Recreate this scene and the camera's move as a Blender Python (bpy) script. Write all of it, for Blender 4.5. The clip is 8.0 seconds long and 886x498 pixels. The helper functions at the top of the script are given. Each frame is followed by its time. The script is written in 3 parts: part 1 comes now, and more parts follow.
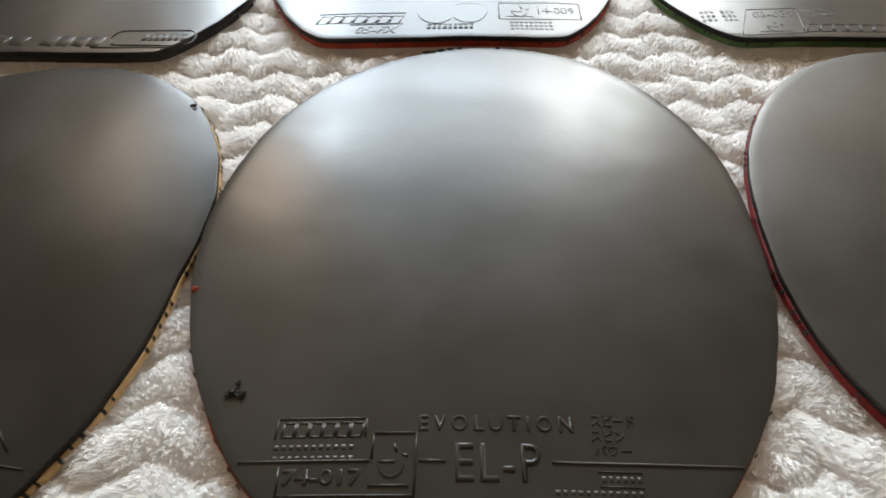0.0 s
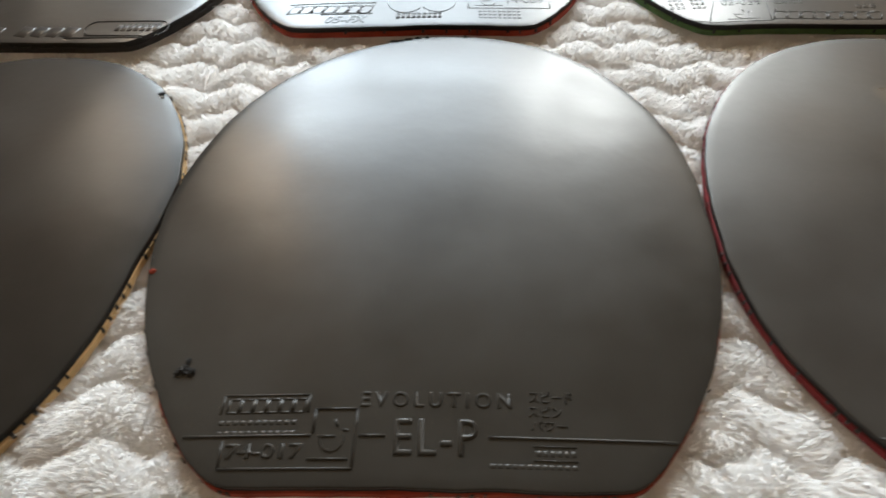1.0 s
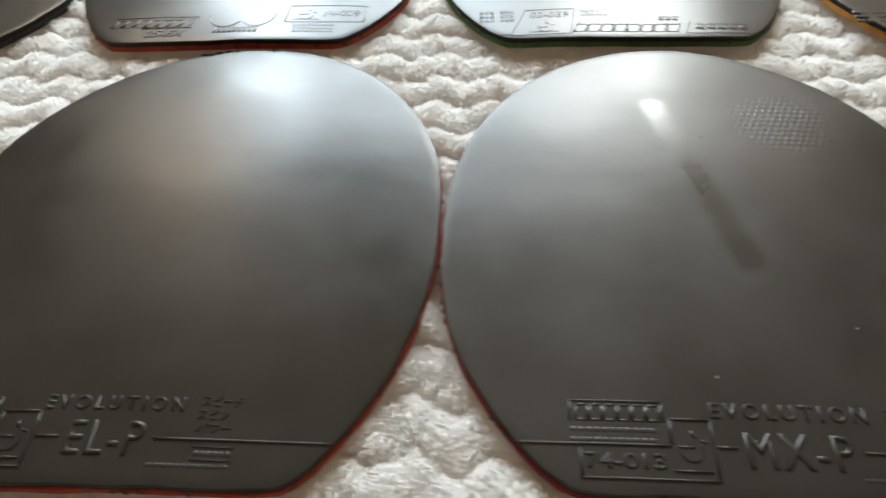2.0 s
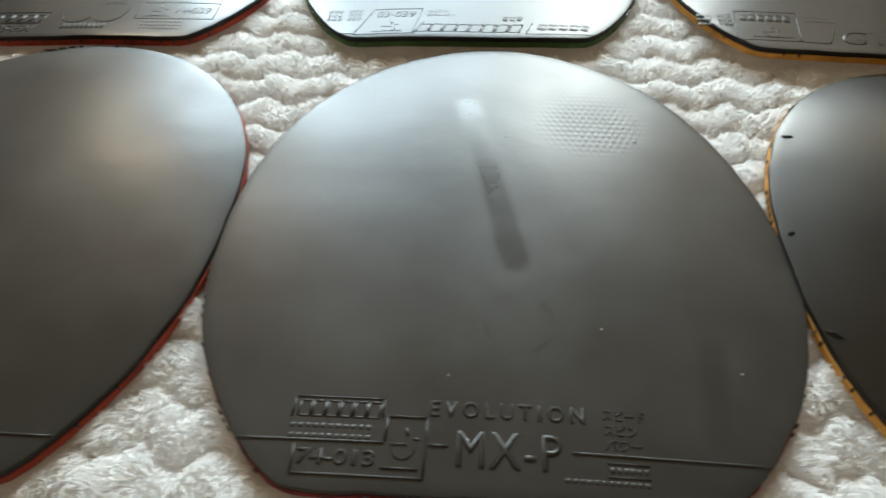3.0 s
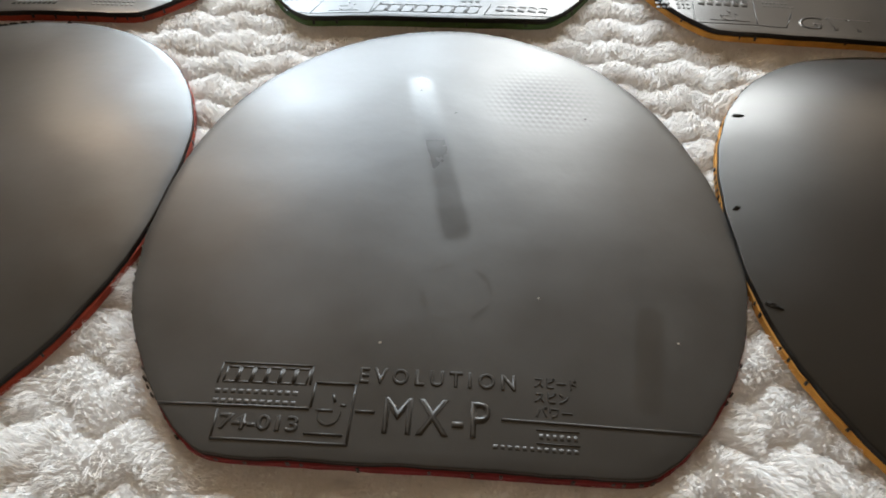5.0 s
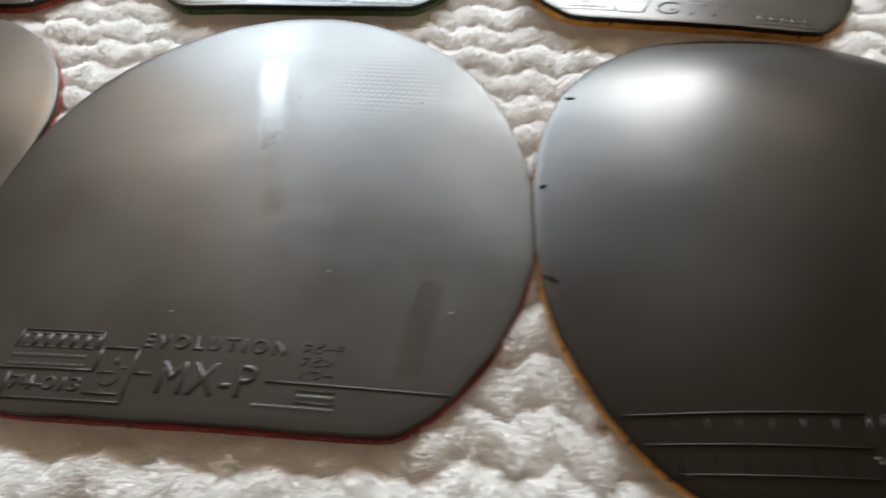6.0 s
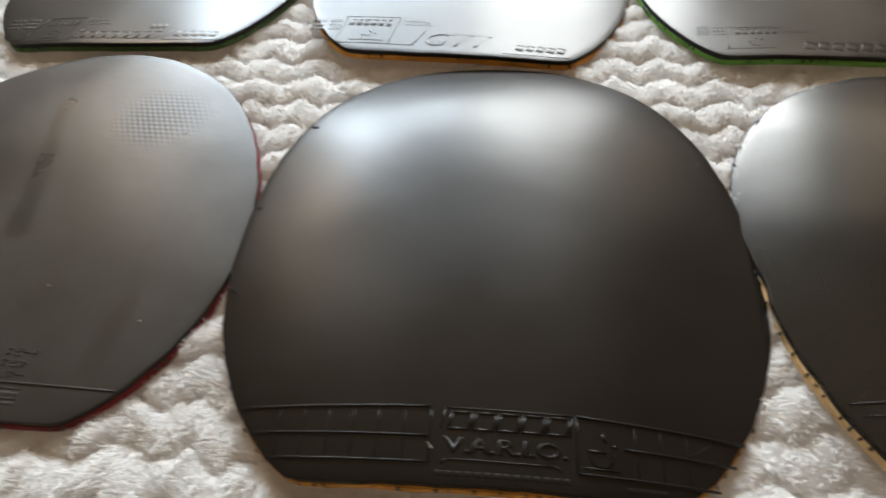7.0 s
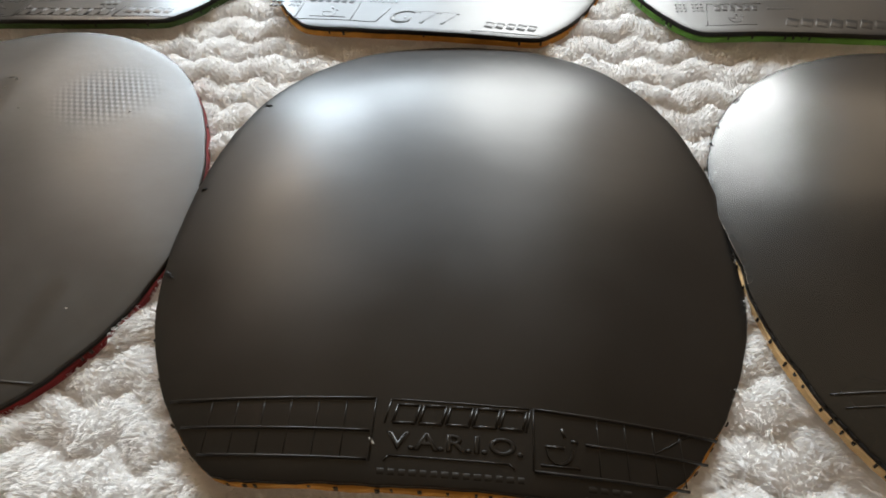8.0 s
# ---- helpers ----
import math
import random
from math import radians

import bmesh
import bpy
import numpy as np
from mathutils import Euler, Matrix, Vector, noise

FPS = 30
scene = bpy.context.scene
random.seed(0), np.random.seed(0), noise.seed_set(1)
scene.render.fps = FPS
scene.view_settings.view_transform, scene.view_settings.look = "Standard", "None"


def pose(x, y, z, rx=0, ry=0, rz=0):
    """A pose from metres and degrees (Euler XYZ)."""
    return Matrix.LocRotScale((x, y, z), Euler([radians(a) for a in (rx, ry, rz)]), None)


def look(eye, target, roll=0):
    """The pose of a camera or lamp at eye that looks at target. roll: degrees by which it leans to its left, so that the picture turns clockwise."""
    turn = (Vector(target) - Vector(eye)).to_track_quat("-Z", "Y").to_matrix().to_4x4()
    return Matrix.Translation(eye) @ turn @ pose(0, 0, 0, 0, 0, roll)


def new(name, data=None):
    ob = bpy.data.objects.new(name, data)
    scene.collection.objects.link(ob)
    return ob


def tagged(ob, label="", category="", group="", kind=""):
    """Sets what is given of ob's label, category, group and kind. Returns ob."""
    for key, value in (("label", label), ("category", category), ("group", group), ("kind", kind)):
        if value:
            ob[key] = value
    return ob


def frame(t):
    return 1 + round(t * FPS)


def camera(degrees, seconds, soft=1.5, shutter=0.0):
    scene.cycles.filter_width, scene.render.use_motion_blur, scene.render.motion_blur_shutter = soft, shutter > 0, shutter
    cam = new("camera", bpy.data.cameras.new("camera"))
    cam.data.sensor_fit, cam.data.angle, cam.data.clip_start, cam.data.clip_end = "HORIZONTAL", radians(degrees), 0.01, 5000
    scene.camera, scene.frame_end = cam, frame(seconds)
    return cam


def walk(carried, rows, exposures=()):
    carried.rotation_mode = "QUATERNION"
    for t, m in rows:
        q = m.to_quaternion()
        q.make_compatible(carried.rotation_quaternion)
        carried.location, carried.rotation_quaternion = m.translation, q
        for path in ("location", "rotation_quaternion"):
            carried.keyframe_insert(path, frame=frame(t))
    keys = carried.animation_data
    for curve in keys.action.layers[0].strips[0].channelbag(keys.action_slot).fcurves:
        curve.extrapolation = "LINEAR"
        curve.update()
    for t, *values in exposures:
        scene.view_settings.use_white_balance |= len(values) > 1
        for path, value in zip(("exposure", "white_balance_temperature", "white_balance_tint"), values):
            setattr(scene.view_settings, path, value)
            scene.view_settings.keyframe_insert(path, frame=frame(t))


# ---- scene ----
cam = camera(70.0, 8.0, soft=1.7, shutter=0.5)
PATH = [
    (0, (-0.00772, -0.05264, 0.13129), (-0.0394, 1.2525, -1.3838), -0.32),
    (0.5, (-0.00154, -0.05218, 0.12986), (-0.0376, 1.2443, -1.3926), -0.58),
    (1, (0.00696, -0.05688, 0.13103), (-0.0454, 1.2387, -1.3917), -1.10),
    (1.5, (0.04799, -0.05510, 0.13940), (-0.0377, 1.2180, -1.4007), -2.21),
    (2, (0.08652, -0.05698, 0.14030), (0.0015, 1.2209, -1.3958), -2.18),
    (2.2, (0.09973, -0.05910, 0.13951), (-0.0119, 1.2294, -1.3861), -3.17),
    (3.3, (0.16100, -0.05455, 0.13738), (0.0728, 1.2257, -1.3966), -1.29),
    (3.5, (0.16180, -0.05626, 0.13435), (0.0793, 1.2350, -1.3907), -1.07),
    (4, (0.16204, -0.06026, 0.12721), (0.0910, 1.2283, -1.4007), -0.66),
    (4.2, (0.16182, -0.05803, 0.12857), (0.0870, 1.2308, -1.3990), -0.76),
    (5.3, (0.17230, -0.06161, 0.12979), (0.1025, 1.2405, -1.3867), -0.17),
    (5.5, (0.18658, -0.06226, 0.12957), (0.0803, 1.2339, -1.3898), -1.59),
    (6, (0.22419, -0.06642, 0.13451), (0.1110, 1.2026, -1.4072), -1.93),
    (6.3, (0.25748, -0.06655, 0.15233), (0.1214, 1.1971, -1.3919), -2.61),
    (6.5, (0.28201, -0.06046, 0.16352), (0.1235, 1.1773, -1.3994), -3.92),
    (6.8, (0.30827, -0.06684, 0.15997), (0.1418, 1.1830, -1.3925), -4.06),
    (7, (0.32439, -0.07215, 0.15496), (0.1441, 1.1872, -1.3882), -4.70),
    (7.5, (0.33511, -0.07043, 0.14994), (0.1580, 1.1821, -1.3992), -4.53),
    (8, (0.33429, -0.06704, 0.13998), (0.1768, 1.1991, -1.4001), -3.91),
]
# the clip's white balance drifts a little to green halfway
BALANCE = [(0.0, 0.0, 6130, 7), (1.5, 0.0, 6130, 5), (2.2, 0.0, 6130, 3), (3.3, 0.0, 5850, -2), (3.6, 0.0, 5850, -1), (4.0, 0.0, 6130, 7), (8.0, 0.0, 6130, 7)]
walk(cam, [(t, look(eye, target, roll)) for t, eye, target, roll in PATH], BALANCE)

# ---- light: window daylight from the far side of the blanket, two added warm lamps ----
world = bpy.data.worlds.new("world")
scene.world = world
world.use_nodes = True
sky = world.node_tree.nodes.new("ShaderNodeTexSky")
sky.sky_type = "NISHITA"
sky.sun_disc = False
sky.sun_elevation, sky.sun_rotation = radians(35), radians(160)
world.node_tree.links.new(sky.outputs[0], world.node_tree.nodes["Background"].inputs[0])
world.node_tree.nodes["Background"].inputs[1].default_value = 0.08

WALL_Y = 1.90

def opening_lamp(x0, x1, z0, z1, radiance, colour):
    """One area lamp behind a wall opening: window daylight, or an added warm light."""
    lamp = bpy.data.lights.new("window_daylight", "AREA")
    lamp.shape, lamp.size, lamp.size_y = "RECTANGLE", x1 - x0, z1 - z0
    lamp.energy, lamp.color = radiance * math.pi * (x1 - x0) * (z1 - z0), colour
    ob = new("window_daylight", lamp)
    ob.matrix_world = look(((x0 + x1) / 2, WALL_Y + 0.10, (z0 + z1) / 2), ((x0 + x1) / 2, 0, (z0 + z1) / 2))
    return ob


LEVEL = 50.5
opening_lamp(-0.77, -0.36, 0.68, 1.33, LEVEL * 0.9, (0.88, 0.95, 1.0))
opening_lamp(0.28, 0.86, 0.68, 1.33, LEVEL * 0.76, (1.0, 0.98, 0.93))
opening_lamp(-0.32, 0.24, 0.68, 1.20, LEVEL * 0.56, (0.90, 0.96, 1.0))
# added dim brown lamp, no window here; browns the rubbers' reflections from the right
opening_lamp(0.98, 1.62, 0.95, 1.70, LEVEL * 0.075, (1.0, 0.74, 0.48))
# added warm lamp of no known source, for the orange patch reflected at left
opening_lamp(-1.25, -0.88, 1.40, 1.78, LEVEL * 1.2, (1.0, 0.76, 0.54))


# ---- materials ----
def shader(name):
    m = bpy.data.materials.new(name)
    m.use_nodes = True
    nt = m.node_tree
    return m, nt, nt.nodes["Principled BSDF"]


def node(nt, kind, **values):
    n = nt.nodes.new(kind)
    for key, value in values.items():
        n.inputs[key.replace("_", " ")].default_value = value
    return n


def ramp(nt, source, stops):
    r = nt.nodes.new("ShaderNodeValToRGB")
    while len(r.color_ramp.elements) < len(stops):
        r.color_ramp.elements.new(0.5)
    for e, (at, colour) in zip(r.color_ramp.elements, stops):
        e.position = at
        e.color = (*colour, 1) if len(colour) == 3 else colour
    nt.links.new(source, r.inputs[0])
    return r


def math_node(nt, op, a, b=None, clamp=False):
    n = nt.nodes.new("ShaderNodeMath")
    n.operation, n.use_clamp = op, clamp
    for i, v in enumerate((a, b)):
        if v is None:
            continue
        if isinstance(v, (int, float)):
            n.inputs[i].default_value = v
        else:
            nt.links.new(v, n.inputs[i])
    return n.outputs[0]


def rubber(name, base, rough, gloss=0.5, smear=0.08, seed=0.0, grain=0.12, wavy=0.00013):
    """Table-tennis topsheet: dark rubber, dulled by play, with soft smears and a fine grain."""
    m, nt, bsdf = shader(name)
    co = nt.nodes.new("ShaderNodeTexCoord")
    shift = nt.nodes.new("ShaderNodeMapping")
    shift.inputs["Location"].default_value = (seed, seed * 1.7, seed * 0.3)
    nt.links.new(co.outputs["Object"], shift.inputs[0])
    wide = node(nt, "ShaderNodeTexNoise", Scale=22.0, Detail=4.0, Roughness=0.55)
    fine = node(nt, "ShaderNodeTexNoise", Scale=420.0, Detail=3.0)
    for n in (wide, fine):
        nt.links.new(shift.outputs[0], n.inputs["Vector"])
    tone = ramp(nt, wide.outputs[0], ((0.3, tuple(c * 0.7 for c in base)), (0.72, tuple(c * 1.35 for c in base))))
    nt.links.new(tone.outputs[0], bsdf.inputs["Base Color"])
    r = math_node(nt, "MULTIPLY_ADD", wide.outputs[0], smear * 2)
    r.node.inputs[2].default_value = rough - smear
    r2 = math_node(nt, "MULTIPLY_ADD", fine.outputs[0], 0.03)
    nt.links.new(r, r2.node.inputs[2])
    nt.links.new(r2, bsdf.inputs["Roughness"])
    bsdf.inputs["Specular IOR Level"].default_value = gloss
    bump = node(nt, "ShaderNodeBump", Strength=grain, Distance=0.0002)
    nt.links.new(fine.outputs[0], bump.inputs["Height"])
    stretch = nt.nodes.new("ShaderNodeMapping")
    stretch.inputs["Location"].default_value = (seed, seed, 0)
    stretch.inputs["Scale"].default_value = (1.0, 1.15, 1.0)
    nt.links.new(co.outputs["Object"], stretch.inputs[0])
    ripples = node(nt, "ShaderNodeTexNoise", Scale=55.0, Detail=2.0, Roughness=0.5)
    nt.links.new(stretch.outputs[0], ripples.inputs["Vector"])
    uneven = node(nt, "ShaderNodeBump", Strength=0.5, Distance=wavy)
    nt.links.new(ripples.outputs[0], uneven.inputs["Height"])
    nt.links.new(bump.outputs[0], uneven.inputs["Normal"])
    nt.links.new(uneven.outputs[0], bsdf.inputs["Normal"])
    return m


def wiped_marks(m):
    """Two smooth strokes and a ring where the dull bloom was wiped off, and a patch where the pimples press through."""
    nt = m.node_tree
    bsdf = nt.nodes["Principled BSDF"]
    co = nt.nodes.new("ShaderNodeTexCoord")
    noise_tex = node(nt, "ShaderNodeTexNoise", Scale=90.0, Detail=1.5)
    nt.links.new(co.outputs["Object"], noise_tex.inputs["Vector"])
    split = nt.nodes.new("ShaderNodeSeparateXYZ")
    nt.links.new(co.outputs["Object"], split.inputs[0])
    wob = math_node(nt, "MULTIPLY", math_node(nt, "SUBTRACT", noise_tex.outputs[0], 0.5), 0.0014)
    X, Y = math_node(nt, "ADD", split.outputs[0], wob), math_node(nt, "ADD", split.outputs[1], wob)

    def far(cx, cy):
        dx, dy = math_node(nt, "SUBTRACT", X, cx), math_node(nt, "SUBTRACT", Y, cy)
        return math_node(nt, "SQRT", math_node(nt, "ADD", math_node(nt, "MULTIPLY", dx, dx), math_node(nt, "MULTIPLY", dy, dy)))

    def stroke(x0, y0, x1, y1, w, soft):
        dx, dy = x1 - x0, y1 - y0
        long = dx * dx + dy * dy
        t = math_node(nt, "ADD", math_node(nt, "MULTIPLY", math_node(nt, "SUBTRACT", X, x0), dx / long), math_node(nt, "MULTIPLY", math_node(nt, "SUBTRACT", Y, y0), dy / long), True)
        ex = math_node(nt, "SUBTRACT", math_node(nt, "SUBTRACT", X, x0), math_node(nt, "MULTIPLY", t, dx))
        ey = math_node(nt, "SUBTRACT", math_node(nt, "SUBTRACT", Y, y0), math_node(nt, "MULTIPLY", t, dy))
        d = math_node(nt, "SQRT", math_node(nt, "ADD", math_node(nt, "MULTIPLY", ex, ex), math_node(nt, "MULTIPLY", ey, ey)))
        return math_node(nt, "DIVIDE", math_node(nt, "SUBTRACT", w, d), soft, True)

    marks = [stroke(-0.0115, 0.133, 0.0042, 0.064, 0.0052, 0.0024),
             math_node(nt, "MULTIPLY", stroke(0.053, 0.040, 0.0495, 0.018, 0.0042, 0.0018), 0.85)]
    ring = math_node(nt, "DIVIDE", math_node(nt, "SUBTRACT", 0.0011, math_node(nt, "ABSOLUTE", math_node(nt, "SUBTRACT", far(0.005, 0.044), 0.0085))), 0.001, True)
    marks.append(math_node(nt, "MULTIPLY", math_node(nt, "MULTIPLY", ring, math_node(nt, "GREATER_THAN", noise_tex.outputs[0], 0.5)), 0.65))
    total = marks[0]
    for k in marks[1:]:
        total = math_node(nt, "MAXIMUM", total, k)
    old = bsdf.inputs["Roughness"].links[0].from_socket
    nt.links.new(math_node(nt, "SUBTRACT", old, math_node(nt, "MULTIPLY", total, 0.112)), bsdf.inputs["Roughness"])
    patch = math_node(nt, "DIVIDE", math_node(nt, "SUBTRACT", 0.021, far(0.030, 0.126)), 0.012, True)
    k = 2 * math.pi / 0.0022
    dots = math_node(nt, "ADD", math_node(nt, "COSINE", math_node(nt, "MULTIPLY", math_node(nt, "ADD", split.outputs[0], math_node(nt, "MULTIPLY", split.outputs[1], 0.5)), k)),
                     math_node(nt, "COSINE", math_node(nt, "MULTIPLY", split.outputs[1], k * 0.87)))
    dots = math_node(nt, "ADD", dots, math_node(nt, "COSINE", math_node(nt, "MULTIPLY", math_node(nt, "SUBTRACT", split.outputs[0], math_node(nt, "MULTIPLY", split.outputs[1], 0.5)), k)))
    bump = node(nt, "ShaderNodeBump", Strength=0.42, Distance=0.00006)
    nt.links.new(math_node(nt, "MULTIPLY", dots, patch), bump.inputs["Height"])
    nt.links.new(bsdf.inputs["Normal"].links[0].from_socket, bump.inputs["Normal"])
    nt.links.new(bump.outputs[0], bsdf.inputs["Normal"])


def sponge_material(name, colour):
    m, nt, bsdf = shader(name)
    co = nt.nodes.new("ShaderNodeTexCoord")
    pores = node(nt, "ShaderNodeTexNoise", Scale=1500.0, Detail=2.0)
    dirt = node(nt, "ShaderNodeTexNoise", Scale=90.0, Detail=3.0)
    for n in (pores, dirt):
        nt.links.new(co.outputs["Object"], n.inputs["Vector"])
    tone = ramp(nt, dirt.outputs[0], ((0.3, tuple(c * 0.55 for c in colour)), (0.6, colour)))
    nt.links.new(tone.outputs[0], bsdf.inputs["Base Color"])
    bsdf.inputs["Roughness"].default_value = 0.85
    bump = node(nt, "ShaderNodeBump", Strength=0.6, Distance=0.0004)
    nt.links.new(pores.outputs[0], bump.inputs["Height"])
    nt.links.new(bump.outputs[0], bsdf.inputs["Normal"])
    return m


def plain(name, colour, rough, scale=8.0, spread=0.12):
    m, nt, bsdf = shader(name)
    co = nt.nodes.new("ShaderNodeTexCoord")
    n = node(nt, "ShaderNodeTexNoise", Scale=scale, Detail=5.0)
    nt.links.new(co.outputs["Object"], n.inputs["Vector"])
    tone = ramp(nt, n.outputs[0], ((0.3, tuple(c * (1 - spread) for c in colour)), (0.7, tuple(min(1, c * (1 + spread)) for c in colour))))
    nt.links.new(tone.outputs[0], bsdf.inputs["Base Color"])
    bsdf.inputs["Roughness"].default_value = rough
    bump = node(nt, "ShaderNodeBump", Strength=0.15, Distance=0.002)
    nt.links.new(n.outputs[0], bump.inputs["Height"])
    nt.links.new(bump.outputs[0], bsdf.inputs["Normal"])
    return m


def fleece(name, colour):
    """White polyester pile: matt, a little light passes through the strands."""
    m, nt, bsdf = shader(name)
    co = nt.nodes.new("ShaderNodeTexCoord")
    n = node(nt, "ShaderNodeTexNoise", Scale=60.0, Detail=4.0)
    nt.links.new(co.outputs["Object"], n.inputs["Vector"])
    tone = ramp(nt, n.outputs[0], ((0.3, tuple(c * 0.95 for c in colour)), (0.7, colour)))
    bsdf.inputs["Roughness"].default_value = 1.0
    bsdf.inputs["Specular IOR Level"].default_value = 0.05
    nt.links.new(tone.outputs[0], bsdf.inputs["Base Color"])
    trans = nt.nodes.new("ShaderNodeBsdfTranslucent")
    nt.links.new(tone.outputs[0], trans.inputs[0])
    mix = nt.nodes.new("ShaderNodeMixShader")
    mix.inputs[0].default_value = 0.52
    nt.links.new(bsdf.outputs[0], mix.inputs[1])
    nt.links.new(trans.outputs[0], mix.inputs[2])
    nt.links.new(mix.outputs[0], nt.nodes["Material Output"].inputs["Surface"])
    return m


FLEECE = fleece("white_fleece", (0.972, 0.978, 0.982))
WALL = plain("painted_wall", (0.27, 0.225, 0.165), 0.9, 3.0)
# unseen walls, brown set for the bounce and reflections they give the rubbers
BOUNCE_WALL = plain("brown_bounce_wall", (0.26, 0.19, 0.125), 0.7, 4.0, 0.2)
CEILING = plain("ceiling_paint", (0.36, 0.26, 0.155), 0.9, 2.0)
FLOOR = plain("wood_floor", (0.16, 0.10, 0.06), 0.6, 5.0, 0.3)
FRAME_PAINT = plain("window_paint", (0.75, 0.74, 0.72), 0.5, 20.0, 0.05)
BED = plain("mattress_cloth", (0.55, 0.52, 0.48), 0.9, 30.0)


# ---- the room that closes the place ----
def part(name, bm, material, parent=None, label=""):
    me = bpy.data.meshes.new(name)
    bm.to_mesh(me)
    bm.free()
    me.materials.append(material)
    ob = new(name, me)
    if parent:
        ob.parent = parent
    return tagged(ob, label)


def box(bm, x0, x1, y0, y1, z0, z1):
    v = [bm.verts.new((x, y, z)) for z in (z0, z1) for y in (y0, y1) for x in (x0, x1)]
    for f in ((0, 2, 3, 1), (4, 5, 7, 6), (0, 1, 5, 4), (2, 6, 7, 3), (0, 4, 6, 2), (1, 3, 7, 5)):
        bm.faces.new([v[i] for i in f])


def slab(name, label, material, *dims, category="wall"):
    bm = bmesh.new()
    for d in dims:
        box(bm, *d)
    return tagged(part(name, bm, material), label, category, kind="structure")


RX, RY0, Z0, Z1 = 1.9, -1.7, -0.50, 2.00
slab("floor", "dark brown wooden floor under the bed", FLOOR, (-RX, RX, RY0, WALL_Y, Z0 - 0.1, Z0), category="floor")
slab("ceiling", "plain dim beige painted ceiling", CEILING, (-RX, RX, RY0, WALL_Y, Z1, Z1 + 0.1), category="ceiling")
slab("wall_west", "plain brown painted wall", WALL, (-RX - 0.1, -RX, RY0, WALL_Y, Z0, Z1))
slab("wall_east", "plain unseen wall, dark brown for its bounced light", BOUNCE_WALL, (RX, RX + 0.1, RY0, WALL_Y, Z0, Z1))
slab("wall_south", "plain unseen wall, dark brown for its bounced light", BOUNCE_WALL, (-RX, RX, RY0 - 0.1, RY0, Z0, Z1))
# the last two openings are added for the warm lamps, not known windows
OPENINGS = ((-0.80, -0.34, 0.65, 1.36), (-0.34, 0.26, 0.65, 1.23), (0.26, 0.89, 0.65, 1.36), (-1.28, -0.86, 1.37, 1.81), (0.95, 1.65, 0.92, 1.73))
slab("wall_north", "plain brown painted wall with window openings and two added light openings", WALL,
     (-RX, -1.28, WALL_Y, WALL_Y + 0.2, Z0, Z1), (1.65, RX, WALL_Y, WALL_Y + 0.2, Z0, Z1), (0.89, 0.95, WALL_Y, WALL_Y + 0.2, Z0, Z1),
     (0.95, 1.65, WALL_Y, WALL_Y + 0.2, Z0, 0.92), (0.95, 1.65, WALL_Y, WALL_Y + 0.2, 1.73, Z1),
     (-1.28, 0.89, WALL_Y, WALL_Y + 0.2, Z0, 0.65), (-1.28, 0.89, WALL_Y, WALL_Y + 0.2, 1.81, Z1),
     (-1.28, -0.86, WALL_Y, WALL_Y + 0.2, 0.65, 1.37), (-0.86, -0.80, WALL_Y, WALL_Y + 0.2, 0.65, 1.81), (-0.34, 0.26, WALL_Y, WALL_Y + 0.2, 1.23, 1.81),
     (-0.80, -0.34, WALL_Y, WALL_Y + 0.2, 1.36, 1.81), (0.26, 0.89, WALL_Y, WALL_Y + 0.2, 1.36, 1.81))
for k, (wx0, wx1, wz0, wz1) in enumerate(OPENINGS):
    win = tagged(new("window_%d" % (k + 1)), "white painted frame of an unseen opening lit from behind", "window", kind="structure")
    win.location = (0, WALL_Y, 0)
    for dims in ((wx0, wx1, 0.02, 0.08, wz0, wz0 + 0.03), (wx0, wx1, 0.02, 0.08, wz1 - 0.03, wz1),
                 (wx0, wx0 + 0.03, 0.02, 0.08, wz0 + 0.03, wz1 - 0.03), (wx1 - 0.03, wx1, 0.02, 0.08, wz0 + 0.03, wz1 - 0.03)):
        bm = bmesh.new()
        box(bm, *dims)
        part("window_frame", bm, FRAME_PAINT, win)

# ---- shape of the cut rubbers ----
MM = 0.001


def half_width(p, y):
    """Half the width of a cut rubber at height y over its straight lower edge, in millimetres."""
    y = np.asarray(y, float)
    w, h, low, cut = p["W"] / 2, p["H"], p["low"], p["cut"] / 2
    up = np.clip((y - low) / (h - low), 0, 1)
    down = np.clip((low - y) / low, 0, 1)
    return np.where(y >= low, w * np.sqrt(1 - up ** p["full"]), cut + (w - cut) * np.clip(1 - down ** 2.1, 0, 1) ** 0.8)


